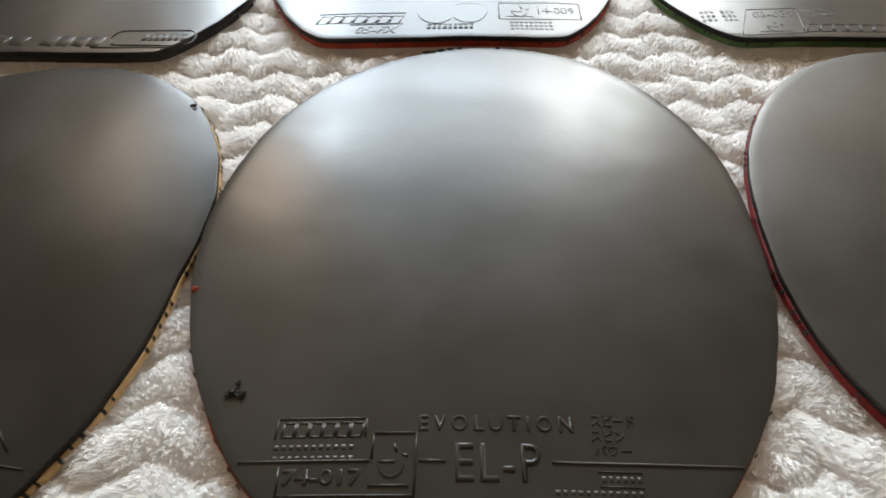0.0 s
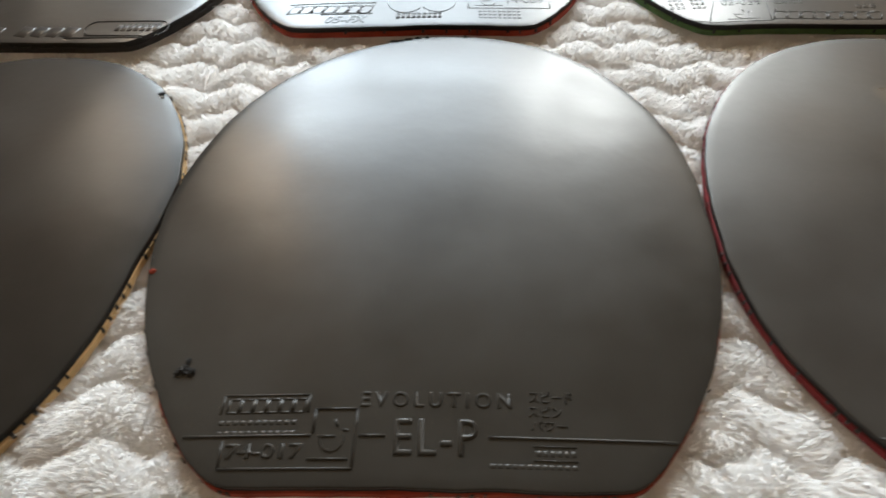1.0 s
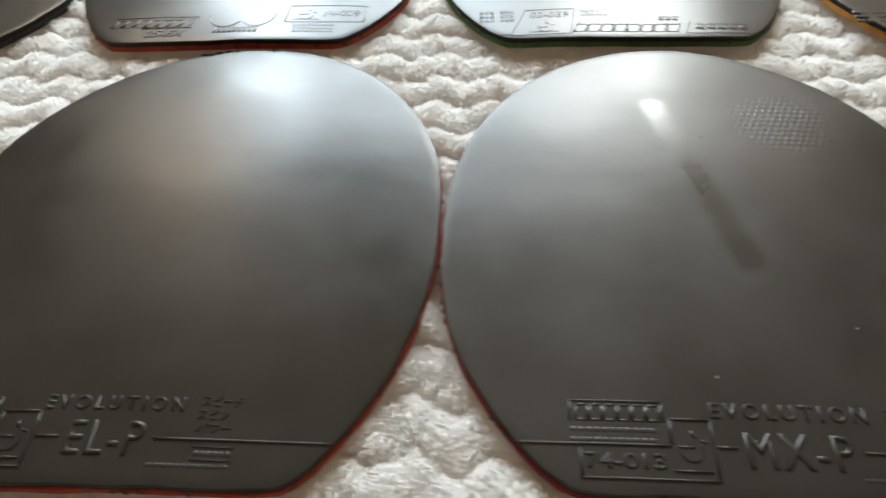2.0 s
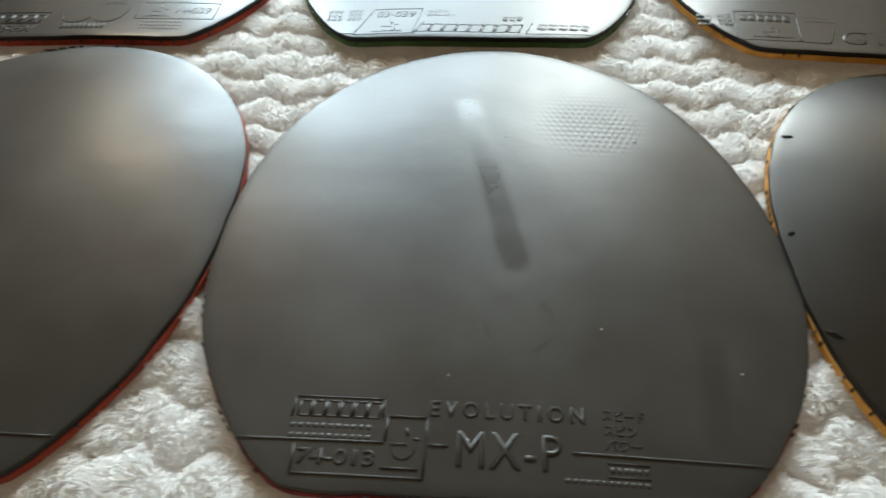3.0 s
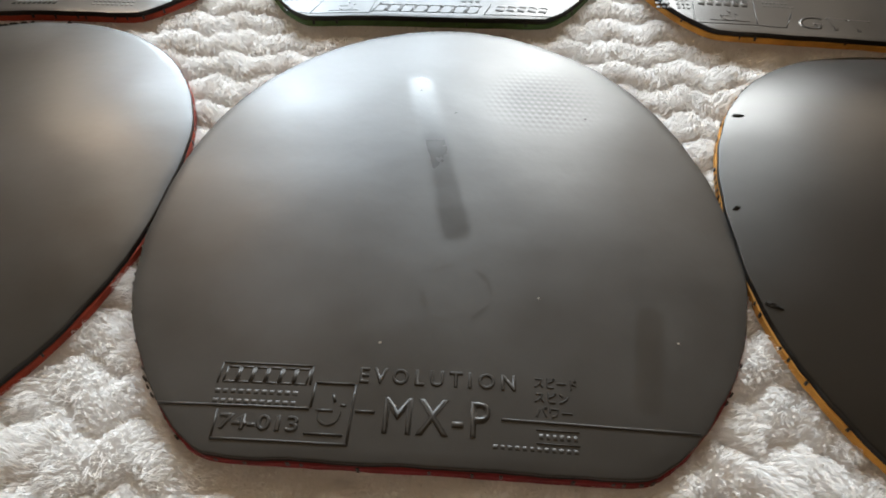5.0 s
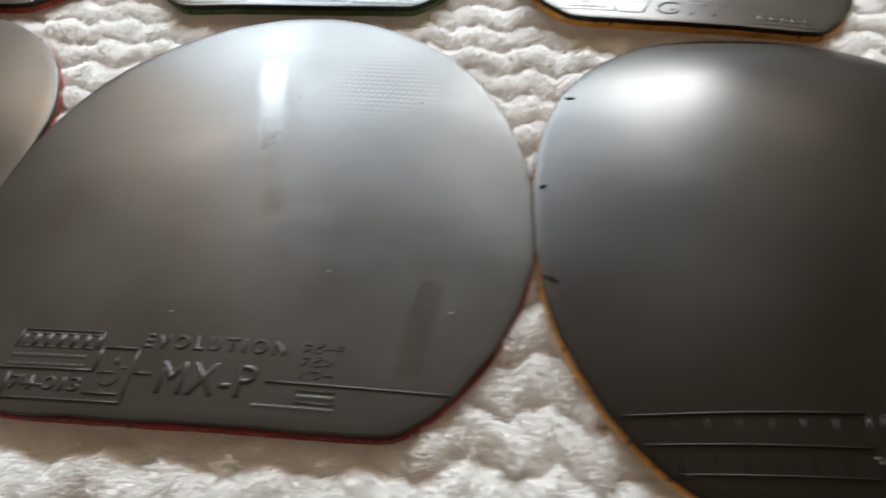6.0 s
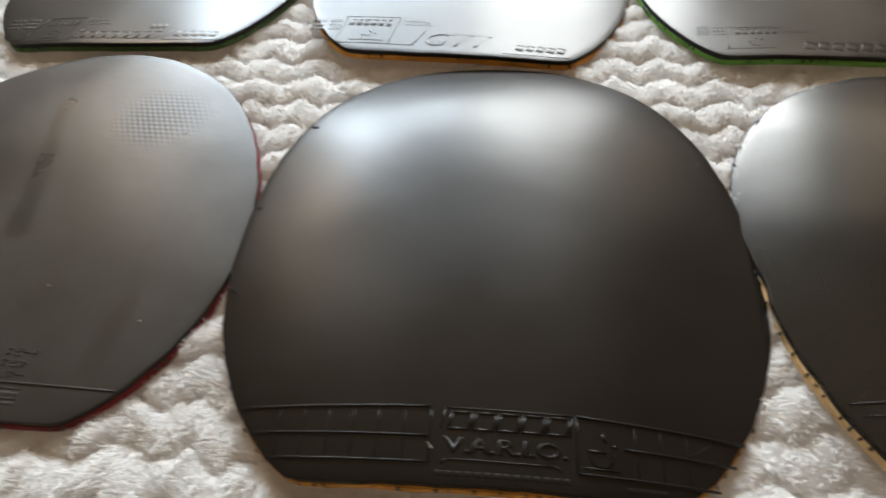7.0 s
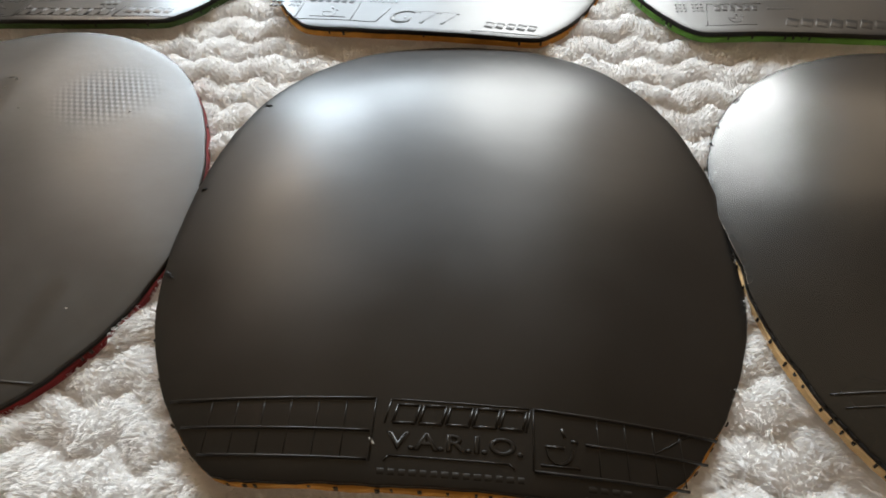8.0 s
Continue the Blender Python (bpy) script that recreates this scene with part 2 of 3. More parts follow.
def outline(p, grow=0.0, rough=0.25, seed=0):
    """Points round the cut edge, counter-clockwise from the lower left corner, with the small waver of a hand cut."""
    h, low = p["H"], p["low"]
    ys = np.concatenate([low * (1 - np.cos(np.linspace(0, math.pi / 2, 34))), low + (h - low) * np.sin(np.linspace(0, math.pi / 2, 54))[1:]])
    half, lean = half_width(p, ys), p["shear"] * np.maximum(ys - low, 0)
    right = np.stack([half + lean, ys], 1)
    left = np.stack([lean - half, ys], 1)[::-1][1:]
    pts = np.concatenate([right, left])
    base = np.stack([np.linspace(-p["cut"] / 2, p["cut"] / 2, 32)[1:-1], np.zeros(30)], 1)
    pts = np.concatenate([pts, base])
    corner = np.array((p["cut"] / 2, 0))
    near = np.minimum(np.linalg.norm(pts - corner, axis=1), np.linalg.norm(pts - corner * (-1, 1), axis=1)) < p["round"]
    for _ in range(14):
        pts = np.where(near[:, None], 0.5 * pts + 0.25 * (np.roll(pts, 1, axis=0) + np.roll(pts, -1, axis=0)), pts)
    c = np.array((0, h * 0.46))
    d = pts - c
    n = d / np.linalg.norm(d, axis=1)[:, None]
    w = np.array([noise.noise((q[0] * 0.09 + seed, q[1] * 0.09, seed * 3.1)) + 0.7 * noise.noise((q[0] * 0.5, q[1] * 0.5, seed)) for q in pts])
    return pts + n * (grow + rough * w)[:, None]


def height(p, x, y):
    """Upper surface of a rubber, in millimetres: a shallow dome with a slow waver."""
    u, v = x / (p["W"] / 2), (y - p["H"] * 0.48) / (p["H"] / 2)
    z = p["lift"] - (p["bow_right"] if u > 0 else p["bow"]) * u * u - p["nod"] * v * v
    z += p["bank"] * x - p["slope"] * y - p["roll"] * max(0.0, v - 0.3, -0.6 * v - 0.18) ** 3 / 0.34
    return z + p["wave"] * noise.noise((x * 0.022 + p["seed"], y * 0.022, 4.7 * p["seed"]))


def disc(p, edge, top, bottom, round_edge=0.18):
    """A closed sheet between two levels under the domed surface."""
    bm = bmesh.new()
    c = np.array((0, p["H"] * 0.46))
    rings = [0.0] + [k / 26 for k in range(1, 26)] + [0.9955]
    rows = []
    for r in rings[1:]:
        rows.append([bm.verts.new((*(q * MM), (height(p, *q) - top) * MM)) for q in (c + (edge - c) * r)])
    rows.append([bm.verts.new((*(q * MM), (height(p, *q) - top - round_edge * 0.3) * MM)) for q in (c + (edge - c) * 0.9988)])
    rows.append([bm.verts.new((*(q * MM), (height(p, *q) - top - round_edge) * MM)) for q in edge])
    rows.append([bm.verts.new((*(q * MM), (height(p, *q) - bottom) * MM)) for q in edge])
    rows.append([bm.verts.new((*(q * MM), (height(p, *q) - bottom) * MM)) for q in (c + (edge - c) * 0.6)])
    n = len(edge)
    mid = bm.verts.new((*(c * MM), (height(p, *c) - top) * MM))
    for i in range(n):
        bm.faces.new((mid, rows[0][i], rows[0][(i + 1) % n]))
    for a, b in zip(rows, rows[1:]):
        for i in range(n):
            j = (i + 1) % n
            bm.faces.new((a[i], b[i], b[j], a[j]))
    low = bm.verts.new((*(c * MM), (height(p, *c) - bottom) * MM))
    for i in range(n):
        bm.faces.new((low, rows[-1][(i + 1) % n], rows[-1][i]))
    for f in bm.faces:
        f.smooth = True
    for k in (-4, -3, -2):
        for i in range(n):
            e = bm.edges.get((rows[k][i], rows[k][(i + 1) % n]))
            e.smooth = k == -4
    return bm


SHEETS = []
PIMPLES = plain("black_pimples", (0.006, 0.0055, 0.005), 0.8, 900.0, 0.4)


def pimple_rim(p, ragged):
    """Cut-through pimples that show as short dark teeth between topsheet and sponge."""
    rnd = random.Random(int(p["seed"] * 17))
    bm = bmesh.new()
    edge = outline(p, 0.45, 0.3, p["seed"])
    run = 0.0
    for a, b in zip(edge, np.roll(edge, -1, axis=0)):
        d = b - a
        size = float(np.linalg.norm(d))
        run += size
        if run < 1.9 or size < 0.2:
            continue
        run = 0.0
        if rnd.random() > 1.5 * ragged - 0.25:
            continue
        t = d / size
        n = np.array((t[1], -t[0]))
        w, deep, out = rnd.uniform(0.3, 0.55), rnd.uniform(0.4, 1.4), rnd.uniform(0.1, 0.5)
        z = height(p, *a)
        q = [a - t * w, a + t * w, a + t * w * 0.8 + n * out, a - t * w * 0.8 + n * out]
        top = [bm.verts.new((c[0] * MM, c[1] * MM, (z - 1.2) * MM)) for c in q]
        low = [bm.verts.new((c[0] * MM, c[1] * MM, (z - 1.7 - deep) * MM)) for c in q]
        bm.faces.new(top)
        bm.faces.new(low[::-1])
        for i in range(4):
            j = (i + 1) % 4
            bm.faces.new((top[j], top[i], low[i], low[j]))
    return tagged(part("pimple_rim", bm, p["skin"], p["ob"], "cut black pimples along the edge"), kind="stuff")


def rubber_sheet(x, y, turn, label, skin, sponge, W=154.0, H=170.0, low=75.0, cut=92.0, lift=4.0, bow=4.0, bow_right=None, nod=4.0, wave=0.7, slope=0.0, bank=0.0, full=2.0, shear=0.0, roll=0.0, shift=(0, 0), ragged=0.3, seed=1.0, corner=9.0):
    p = dict(W=W, H=H, low=low, cut=cut, lift=lift, bow=bow, bow_right=bow if bow_right is None else bow_right, nod=nod, wave=wave, slope=slope, bank=bank, full=full, shear=shear, roll=roll, print=0.4 if skin is SKIN_FRESH else 0.85, round=corner, shift=shift, seed=seed, x=x, y=y, turn=turn)
    ob = tagged(new("table_tennis_rubber"), label, "table tennis rubber", "rubbers on the blanket")
    ob.matrix_world = pose(x * MM, y * MM, 0, 0, 0, turn)
    p["ob"], p["skin"] = ob, skin
    p["sheet"] = part("topsheet", disc(p, outline(p, 0.0, ragged, seed), 0.0, 0.85), skin, ob)
    part("pimple_layer", disc(p, outline(p, -0.1, ragged, seed), 0.86, 1.95, 0.1), PIMPLES, ob, "matt black pimples seen from the side")
    part("sponge", disc(p, outline(p, 0.35, 0.35, seed + 5), 1.96, 4.1, 0.1), sponge, ob)
    pimple_rim(p, ragged)
    SHEETS.append(p)
    return p


# ---- raised print on the rubbers ----
def relief(p, name, mesh_bm, rise, label=""):
    """Lays flat relief, drawn in millimetres with z from 0 to 1, onto the domed sheet."""
    for v in mesh_bm.verts:
        x, y, z = v.co[0] + p["shift"][0], v.co[1] + p["shift"][1], v.co[2]
        v.co = (x * MM, y * MM, (height(p, x, y) - 0.12 + z * (p["print"] * rise + 0.12)) * MM)
    return part(name, mesh_bm, p["skin"], p["sheet"], label)


def bar(bm, x0, y0, x1, y1, w, soft=0.85):
    """A ridge of width w from one point to another, with sloping flanks."""
    a, b = Vector((x0, y0)), Vector((x1, y1))
    d = (b - a).normalized()
    s = Vector((-d.y, d.x)) * (w / 2)
    steps = max(1, int((b - a).length / 4))
    rows = []
    for i in range(steps + 1):
        q = a.lerp(b, i / steps)
        lip = d * (w * 0.11) * (-1 if i == 0 else 1 if i == steps else 0)
        flat = 1 - soft
        rows.append([bm.verts.new((*(q + s * k + lip * (1 - z)), z)) for k, z in ((1, 0), (1 - 0.3 * soft, 0.55), (1 - 0.65 * soft, 0.9), (flat, 1), (-flat, 1), (0.65 * soft - 1, 0.9), (0.3 * soft - 1, 0.55), (-1, 0))])
    for r, t in zip(rows, rows[1:]):
        for k in range(7):
            bm.faces.new((r[k], r[k + 1], t[k + 1], t[k])).smooth = True
    bm.faces.new(rows[0][::-1])
    bm.faces.new(rows[-1])


def lines(p, name, segments, w=0.7, rise=0.3, label=""):
    for s in segments:
        bm = bmesh.new()
        bar(bm, *s, w)
        relief(p, name, bm, rise, label)


def words(p, text, x0, y0, x1, y1, rise=0.3, slant=0.0, bold=0.02, name="lettering", turn=0.0, gap=1.0):
    """Raised letters that fill a box, in millimetres on the sheet."""
    font = bpy.data.curves.new("letters", "FONT")
    font.body, font.size, font.offset, font.resolution_u, font.space_character = text, 1.0, bold - 0.035, 3, gap
    font.bevel_depth, font.bevel_resolution = 0.055, 1
    temp = new("letters", font)
    me = bpy.data.meshes.new_from_object(temp.evaluated_get(bpy.context.evaluated_depsgraph_get()))
    bm = bmesh.new()
    bm.from_mesh(me)
    bpy.data.objects.remove(temp)
    bpy.data.meshes.remove(me)
    xs, ys = [v.co.x for v in bm.verts], [v.co.y for v in bm.verts]
    ax, bx, ay, by = min(xs), max(xs), min(ys), max(ys)
    k = math.tan(radians(turn))
    for v in bm.verts:
        fx, fy = (v.co.x - ax) / (bx - ax), (v.co.y - ay) / (by - ay)
        x = x0 + fx * (x1 - x0) + fy * slant
        v.co = (x, y0 + fy * (y1 - y0) + (x - x0) * k, max(v.co.z, 0) / 0.055)
    if not text.isascii():
        return tagged(relief(p, name, bm, rise), kind="stuff")
    left = set(bm.verts)
    while left:
        heap, piece = [left.pop()], []
        while heap:
            v = heap.pop()
            piece.append(v)
            for e in v.link_edges:
                o = e.other_vert(v)
                if o in left:
                    left.discard(o)
                    heap.append(o)
        one = bmesh.new()
        at = {v: one.verts.new(v.co) for v in piece}
        for f in {f for v in piece for f in v.link_faces}:
            one.faces.new([at[v] for v in f.verts]).smooth = abs(f.normal.z) < 0.98
        relief(p, "letter", one, rise)
    bm.free()


def blocks(p, count, x0, y0, x1, y1, rise=0.3, slant=0.0, w=0.9, name="imprint", turn=0.0):
    """A row of plain raised bars, one for each unread or withheld sign."""
    bm = bmesh.new()
    step = (x1 - x0) / count
    for i in range(count):
        wide = step * (0.78 if i % 3 else 0.86)
        a = x0 + (i + 0.45) * step
        bar(bm, a, y0, a + slant, y1, wide, min(0.85, 0.9 / wide))
    return tagged(relief(p, name, bm, 0.6 * rise), kind="stuff")


def plates(p, count, x0, y0, x1, y1, rise=0.3, slant=0.0, w=0.5):
    """A row of plain raised frames in place of a maker's mark."""
    step = (x1 - x0) / count
    for i in range(count):
        a, b = x0 + i * step, x0 + (i + 0.84) * step
        bm = bmesh.new()
        bar(bm, a, y0, b, y0, w)
        bar(bm, a + slant, y1, b + slant, y1, w)
        bar(bm, a, y0, a + slant, y1, w)
        bar(bm, b, y0, b + slant, y1, w)
        relief(p, "brand_plate", bm, rise)


def arc(p, cx, cy, rx, ry, a0, a1, w=0.7, rise=0.3, name="emblem"):
    """One curved ridge along part of an ellipse."""
    bm = bmesh.new()
    n = 16
    rows = []
    for i in range(n + 1):
        t = radians(a0 + (a1 - a0) * i / n)
        q, d = Vector((cx + rx * math.cos(t), cy + ry * math.sin(t))), Vector((-rx * math.sin(t), ry * math.cos(t))).normalized()
        s = Vector((-d.y, d.x)) * (w / 2) * (0.45 + 0.55 * math.sin(math.pi * i / n))
        rows.append([bm.verts.new((*(q + s), 0)), bm.verts.new((*(q + s * 0.6), 1)), bm.verts.new((*(q - s * 0.6), 1)), bm.verts.new((*(q - s), 0))])
    for r, t in zip(rows, rows[1:]):
        for k in range(3):
            bm.faces.new((r[k], r[k + 1], t[k + 1], t[k]))
    bm.faces.new(rows[0][::-1])
    bm.faces.new(rows[-1])
    return relief(p, name, bm, rise)


def emblem(p, x, y, s, rise=0.25):
    """Small plain sign of a bowl with a stroke over it."""
    arc(p, x, y, 0.30 * s, 0.32 * s, 175, 370, 0.09 * s, rise)
    lines(p, "emblem", [(x - 0.34 * s, y + 0.05 * s, x + 0.1 * s, y + 0.05 * s), (x + 0.05 * s, y + 0.5 * s, x + 0.12 * s, y + 0.3 * s), (x + 0.28 * s, y + 0.22 * s, x + 0.42 * s, y + 0.2 * s)], 0.09 * s, rise)


# ---- rubbers: front row, then back row ----
SKIN_DULL = rubber("black_rubber_dull", (0.018, 0.017, 0.0155), 0.32, 0.19, 0.13, 0.0, wavy=0.0003)
SKIN_EVEN = rubber("black_rubber_even", (0.026, 0.0252, 0.0230), 0.325, 0.30, 0.16, 3.1, wavy=0.00032)
SKIN_WORN = rubber("black_rubber_worn", (0.028, 0.0272, 0.0258), 0.38, 0.41, 0.15, 5.3, wavy=0.00032)
wiped_marks(SKIN_WORN)
SKIN_DARK = rubber("black_rubber_glossy", (0.006, 0.005, 0.004), 0.335, 0.325, 0.09, 7.9, grain=0.03, wavy=0.0002)
SKIN_OLD = rubber("black_rubber_old", (0.009, 0.0078, 0.0062), 0.23, 0.27, 0.02, 9.4, grain=0.0, wavy=0.00012)
SKIN_FRESH = rubber("black_rubber_fresh", (0.022, 0.022, 0.022), 0.29, 0.205, 0.04, 11.3, grain=0.05, wavy=0.00006)
RED = sponge_material("red_sponge", (0.32, 0.042, 0.018))
CRIMSON = sponge_material("crimson_sponge", (0.22, 0.018, 0.022))
TAN = sponge_material("tan_sponge", (0.62, 0.42, 0.20))
AMBER = sponge_material("amber_sponge", (0.62, 0.30, 0.05))
GREEN = sponge_material("dark_green_sponge", (0.06, 0.12, 0.035))
LIME = sponge_material("light_green_sponge", (0.14, 0.34, 0.06))
BLACK = sponge_material("black_sponge", (0.02, 0.018, 0.018))

a0 = rubber_sheet(-160, -24, -1.0, "worn black rubber with tan sponge on white fleece", SKIN_DULL, TAN, W=156, H=170, shear=0.18, bow=7.0, bank=0.035, lift=4.4, ragged=0.5, seed=1.0)
a1 = rubber_sheet(0.2, -10.5, 0.5, "grey-black rubber with orange-red sponge, torn spot on it", SKIN_EVEN, RED,
                  W=155.5, H=171.5, low=80, cut=87, full=2.15, shear=0.06, nod=3.5, lift=3.8, shift=(1.3, 1.0), seed=2.0)
a2 = rubber_sheet(158.4, -9.4, -0.8, "grey-black rubber with wiped streaks and crimson sponge", SKIN_WORN, CRIMSON,
                  W=162, H=170.8, low=66, cut=93.5, full=2.08, shear=-0.03, bow=2.0, bow_right=4.2, nod=3.5, lift=3.2, ragged=0.4, seed=3.0)
a3 = rubber_sheet(321.4, -21.0, -0.2, "glossy dark rubber with ruled label and amber sponge", SKIN_DARK, AMBER,
                  W=164.0, H=177.0, low=72, cut=95, full=2.5, shear=-0.02, bow=10.0, bank=-0.022, nod=4.2, roll=6.5, lift=8.2, shift=(0.6, 0.5), ragged=0.45, seed=4.0)
a4 = rubber_sheet(481, -28, 0.0, "dark worn rubber with pale tan sponge", SKIN_OLD, TAN, W=156, H=173.5, shear=-0.18, bow=7.5, lift=14.6, bank=0.06, slope=0.05, ragged=0.5, seed=5.0)
b0 = rubber_sheet(-166, 152, 1.5, "black rubber with black sponge and oval print", SKIN_DULL, BLACK, H=162, bow=2.0, nod=1.0, lift=3.2, slope=0.035, seed=6.0)
b1 = rubber_sheet(-12.5, 164.5, 1.5, "shiny black rubber with red sponge, winged emblem", SKIN_FRESH, RED, H=162, bow=2.0, nod=1.0, lift=3.2, slope=0.035, seed=7.0)
b2 = rubber_sheet(147, 166.5, 0.4, "shiny black rubber with dark green sponge", SKIN_FRESH, GREEN, H=162, bow=2.0, nod=1.0, lift=3.2, slope=0.035, seed=8.0)
b3 = rubber_sheet(303, 158, -2.6, "shiny black rubber with amber sponge", SKIN_FRESH, AMBER, H=162, bow=2.5, bank=-0.035, nod=1.0, lift=3.2, slope=0.035, seed=9.0)
b4 = rubber_sheet(459, 156, -1.5, "black rubber with bright green sponge", SKIN_FRESH, LIME, H=162, bow=2.0, nod=1.0, lift=3.2, slope=0.035, seed=10.0)

# ---- blanket ----
def cover(x, y):
    """How far inside a rubber a place of the blanket lies (millimetres, below 0 outside), that rubber's underside, and how near its straight edge is."""
    best = np.full(x.shape, -99.0)
    under = np.full(x.shape, -4.0)
    front = np.zeros(x.shape)
    for p in SHEETS:
        c, s = math.cos(radians(p["turn"])), math.sin(radians(p["turn"]))
        u = (x - p["x"]) * c + (y - p["y"]) * s
        v = -(x - p["x"]) * s + (y - p["y"]) * c
        d = np.minimum(half_width(p, np.clip(v, 0.01, p["H"] - 0.01)) - np.abs(u - p["shear"] * np.maximum(v - p["low"], 0)), np.minimum(v, p["H"] - v))
        near = d > best
        best = np.where(near, d, best)
        front = np.where(near, np.clip((22 - v) / 22, 0, 1) * (1.0 if p["y"] < 50 else 0.35), front)
        a, b = u / (p["W"] / 2), (v - p["H"] * 0.48) / (p["H"] / 2)
        under = np.where(near, p["lift"] - np.where(a > 0, p["bow_right"], p["bow"]) * a * a - p["nod"] * b * b - p["slope"] * v + p["bank"] * u - p["roll"] * np.maximum(0, np.maximum(b - 0.3, -0.6 * b - 0.18)) ** 3 / 0.34 - 4.4, under)
    return best, under, front


def ripple(x, y):
    """Slow smooth waver, from a few sines."""
    return np.sin(x * 0.071 + 1.3) * np.cos(y * 0.057 + 0.4) + 0.6 * np.sin(x * 0.143 - y * 0.09 + 2.0) + 0.4 * np.sin(x * 0.31 + y * 0.23)


def pile_base(x, y):
    """Level of the knitted ground with its wavy raised ribs, in millimetres."""
    r = ripple(x, y)
    zig = np.abs(((x / 21 + 0.07 * r + 0.05 * np.sin(y * 0.11)) % 1.0) - 0.5) * 4 - 1
    phase = (y + 3.0 * zig + 1.3 * r + 0.6 * np.sin(x * 0.55 + y * 0.31) + 0.4 * np.sin(x * 0.93 - y * 0.7)) / 15.0
    crest = np.abs(np.sin(math.pi * phase)) ** 0.4
    row = np.floor(phase)
    tuft = 0.5 + 0.5 * np.sin(2 * math.pi * x / 8.7 + 2.2 * row + 1.6 * r)
    small = np.sin(x * 1.05 + 1.9 * np.sin(y * 0.8 + row)) * np.sin(y * 1.2 + 1.4 * np.sin(x * 0.7))
    return -7.5 + (2.7 + 0.5 * np.sin(row * 2.4 + x * 0.05)) * crest + 0.8 * tuft * crest + 0.25 * small + 0.5 * r, crest, phase


def level(x, y):
    rib, crest, phase = pile_base(x, y)
    inside, under, front = cover(x, y)
    rib = rib - (0.4 + 1.7 * front) * np.exp(-((np.minimum(inside, 0) + 0.5) / (2.8 + 2.2 * front)) ** 2)
    k = np.clip((inside + 0.5) / 5.0, 0, 1)
    k = k * k * (3 - 2 * k)
    return rib * (1 - k) + (under - 0.3) * k, inside, crest, phase


gx = np.concatenate([np.linspace(-1100, -230, 40)[:-1], np.linspace(-230, 560, 640), np.linspace(560, 1400, 40)[1:]])
gy = np.concatenate([np.linspace(-900, -120, 36)[:-1], np.linspace(-120, 250, 300), np.linspace(250, 1200, 40)[1:]])
GX, GY = np.meshgrid(gx, gy)
GZ = level(GX, GY)[0]
ny, nx = GX.shape
verts = np.stack([GX.ravel(), GY.ravel(), GZ.ravel()], 1) * MM
idx = np.arange(nx * ny).reshape(ny, nx)
quads = np.stack([idx[:-1, :-1], idx[:-1, 1:], idx[1:, 1:], idx[1:, :-1]], -1).reshape(-1, 4)


def mesh_of(name, co, faces):
    me = bpy.data.meshes.new(name)
    k = faces.shape[1]
    me.vertices.add(len(co))
    me.vertices.foreach_set("co", co.astype(np.float32).ravel())
    me.loops.add(faces.size)
    me.loops.foreach_set("vertex_index", faces.astype(np.int32).ravel())
    me.polygons.add(len(faces))
    me.polygons.foreach_set("loop_start", np.arange(0, faces.size, k, dtype=np.int32))
    me.update(calc_edges=True)
    me.polygons.foreach_set("use_smooth", np.ones(len(faces), bool))
    return me


ground = mesh_of("blanket", verts, quads)
ground.materials.append(FLEECE)
blanket = tagged(new("blanket", ground), "white fluffy fleece blanket with wavy raised ribs", "blanket", kind="structure")

rng = np.random.default_rng(7)
COUNT = 1700000
sx, sy = rng.uniform(-215, 540, COUNT), rng.uniform(-112, 240, COUNT)
sz, inside, crest, phase = level(sx, sy)
keep = inside < 4.5
sx, sy = sx[keep], sy[keep]
n = len(sx)


def lean_of(x, y):
    """Way in which the pile is brushed: to the near side, with swirls."""
    return (0.36 * np.sin(x * 0.17 + y * 0.11) + 0.25 * np.sin(x * 0.61 - y * 0.43),
            -0.50 + 0.30 * np.sin(y * 0.23 - x * 0.13) + 0.2 * np.cos(x * 0.51 + y * 0.37))


# strands gather in locks: each one bends to the tip of its lock
CELL = 1.1
ix, iy = np.floor(sx / CELL), np.floor(sy / CELL)


def scatter(k):
    v = np.sin(ix * (12.9898 + k) + iy * (78.233 + 1.7 * k) + k) * 43758.5453
    return v - np.floor(v)


lx, ly = (ix + 0.15 + 0.7 * scatter(0.0)) * CELL, (iy + 0.15 + 0.7 * scatter(3.0)) * CELL
lz, lin, lcrest, lphase = level(lx, ly)
long = (1.8 + 1.3 * scatter(5.0)) * (0.7 + 0.3 * lcrest) * np.clip(0.9 - lin / 8.0, 0.6, 1.0)
ax, ay = lean_of(lx, ly)
ax, ay = ax + 0.6 * (scatter(7.0) - 0.5), ay + 0.6 * (scatter(9.0) - 0.5)
lock_tip = np.stack([lx + ax * long, ly + ay * long, lz + long * (0.72 + 0.2 * scatter(11.0))], 1)
sz = level(sx, sy)[0]
root = np.stack([sx, sy, sz - 0.4], 1)
grab = rng.uniform(0.25, 0.7, n)[:, None]
own = root + np.stack([ax * long, ay * long, long * 0.85], 1) + rng.normal(0, 0.25, (n, 3))
tip = own * (1 - grab) + lock_tip * grab
mid = root * 0.5 + tip * 0.5 + np.stack([-ax * 0.12 * long, -ay * 0.12 * long, 0.16 * long], 1)
ang = rng.uniform(0, math.pi, n)
side = np.stack([np.cos(ang), np.sin(ang), np.zeros(n)], 1) * (rng.uniform(0.12, 0.21, n) / 2)[:, None]
co = np.stack([root - side, root + side, mid + side * 0.85, mid - side * 0.85, tip], 1).reshape(-1, 3) * MM
b = np.arange(n)[:, None] * 5
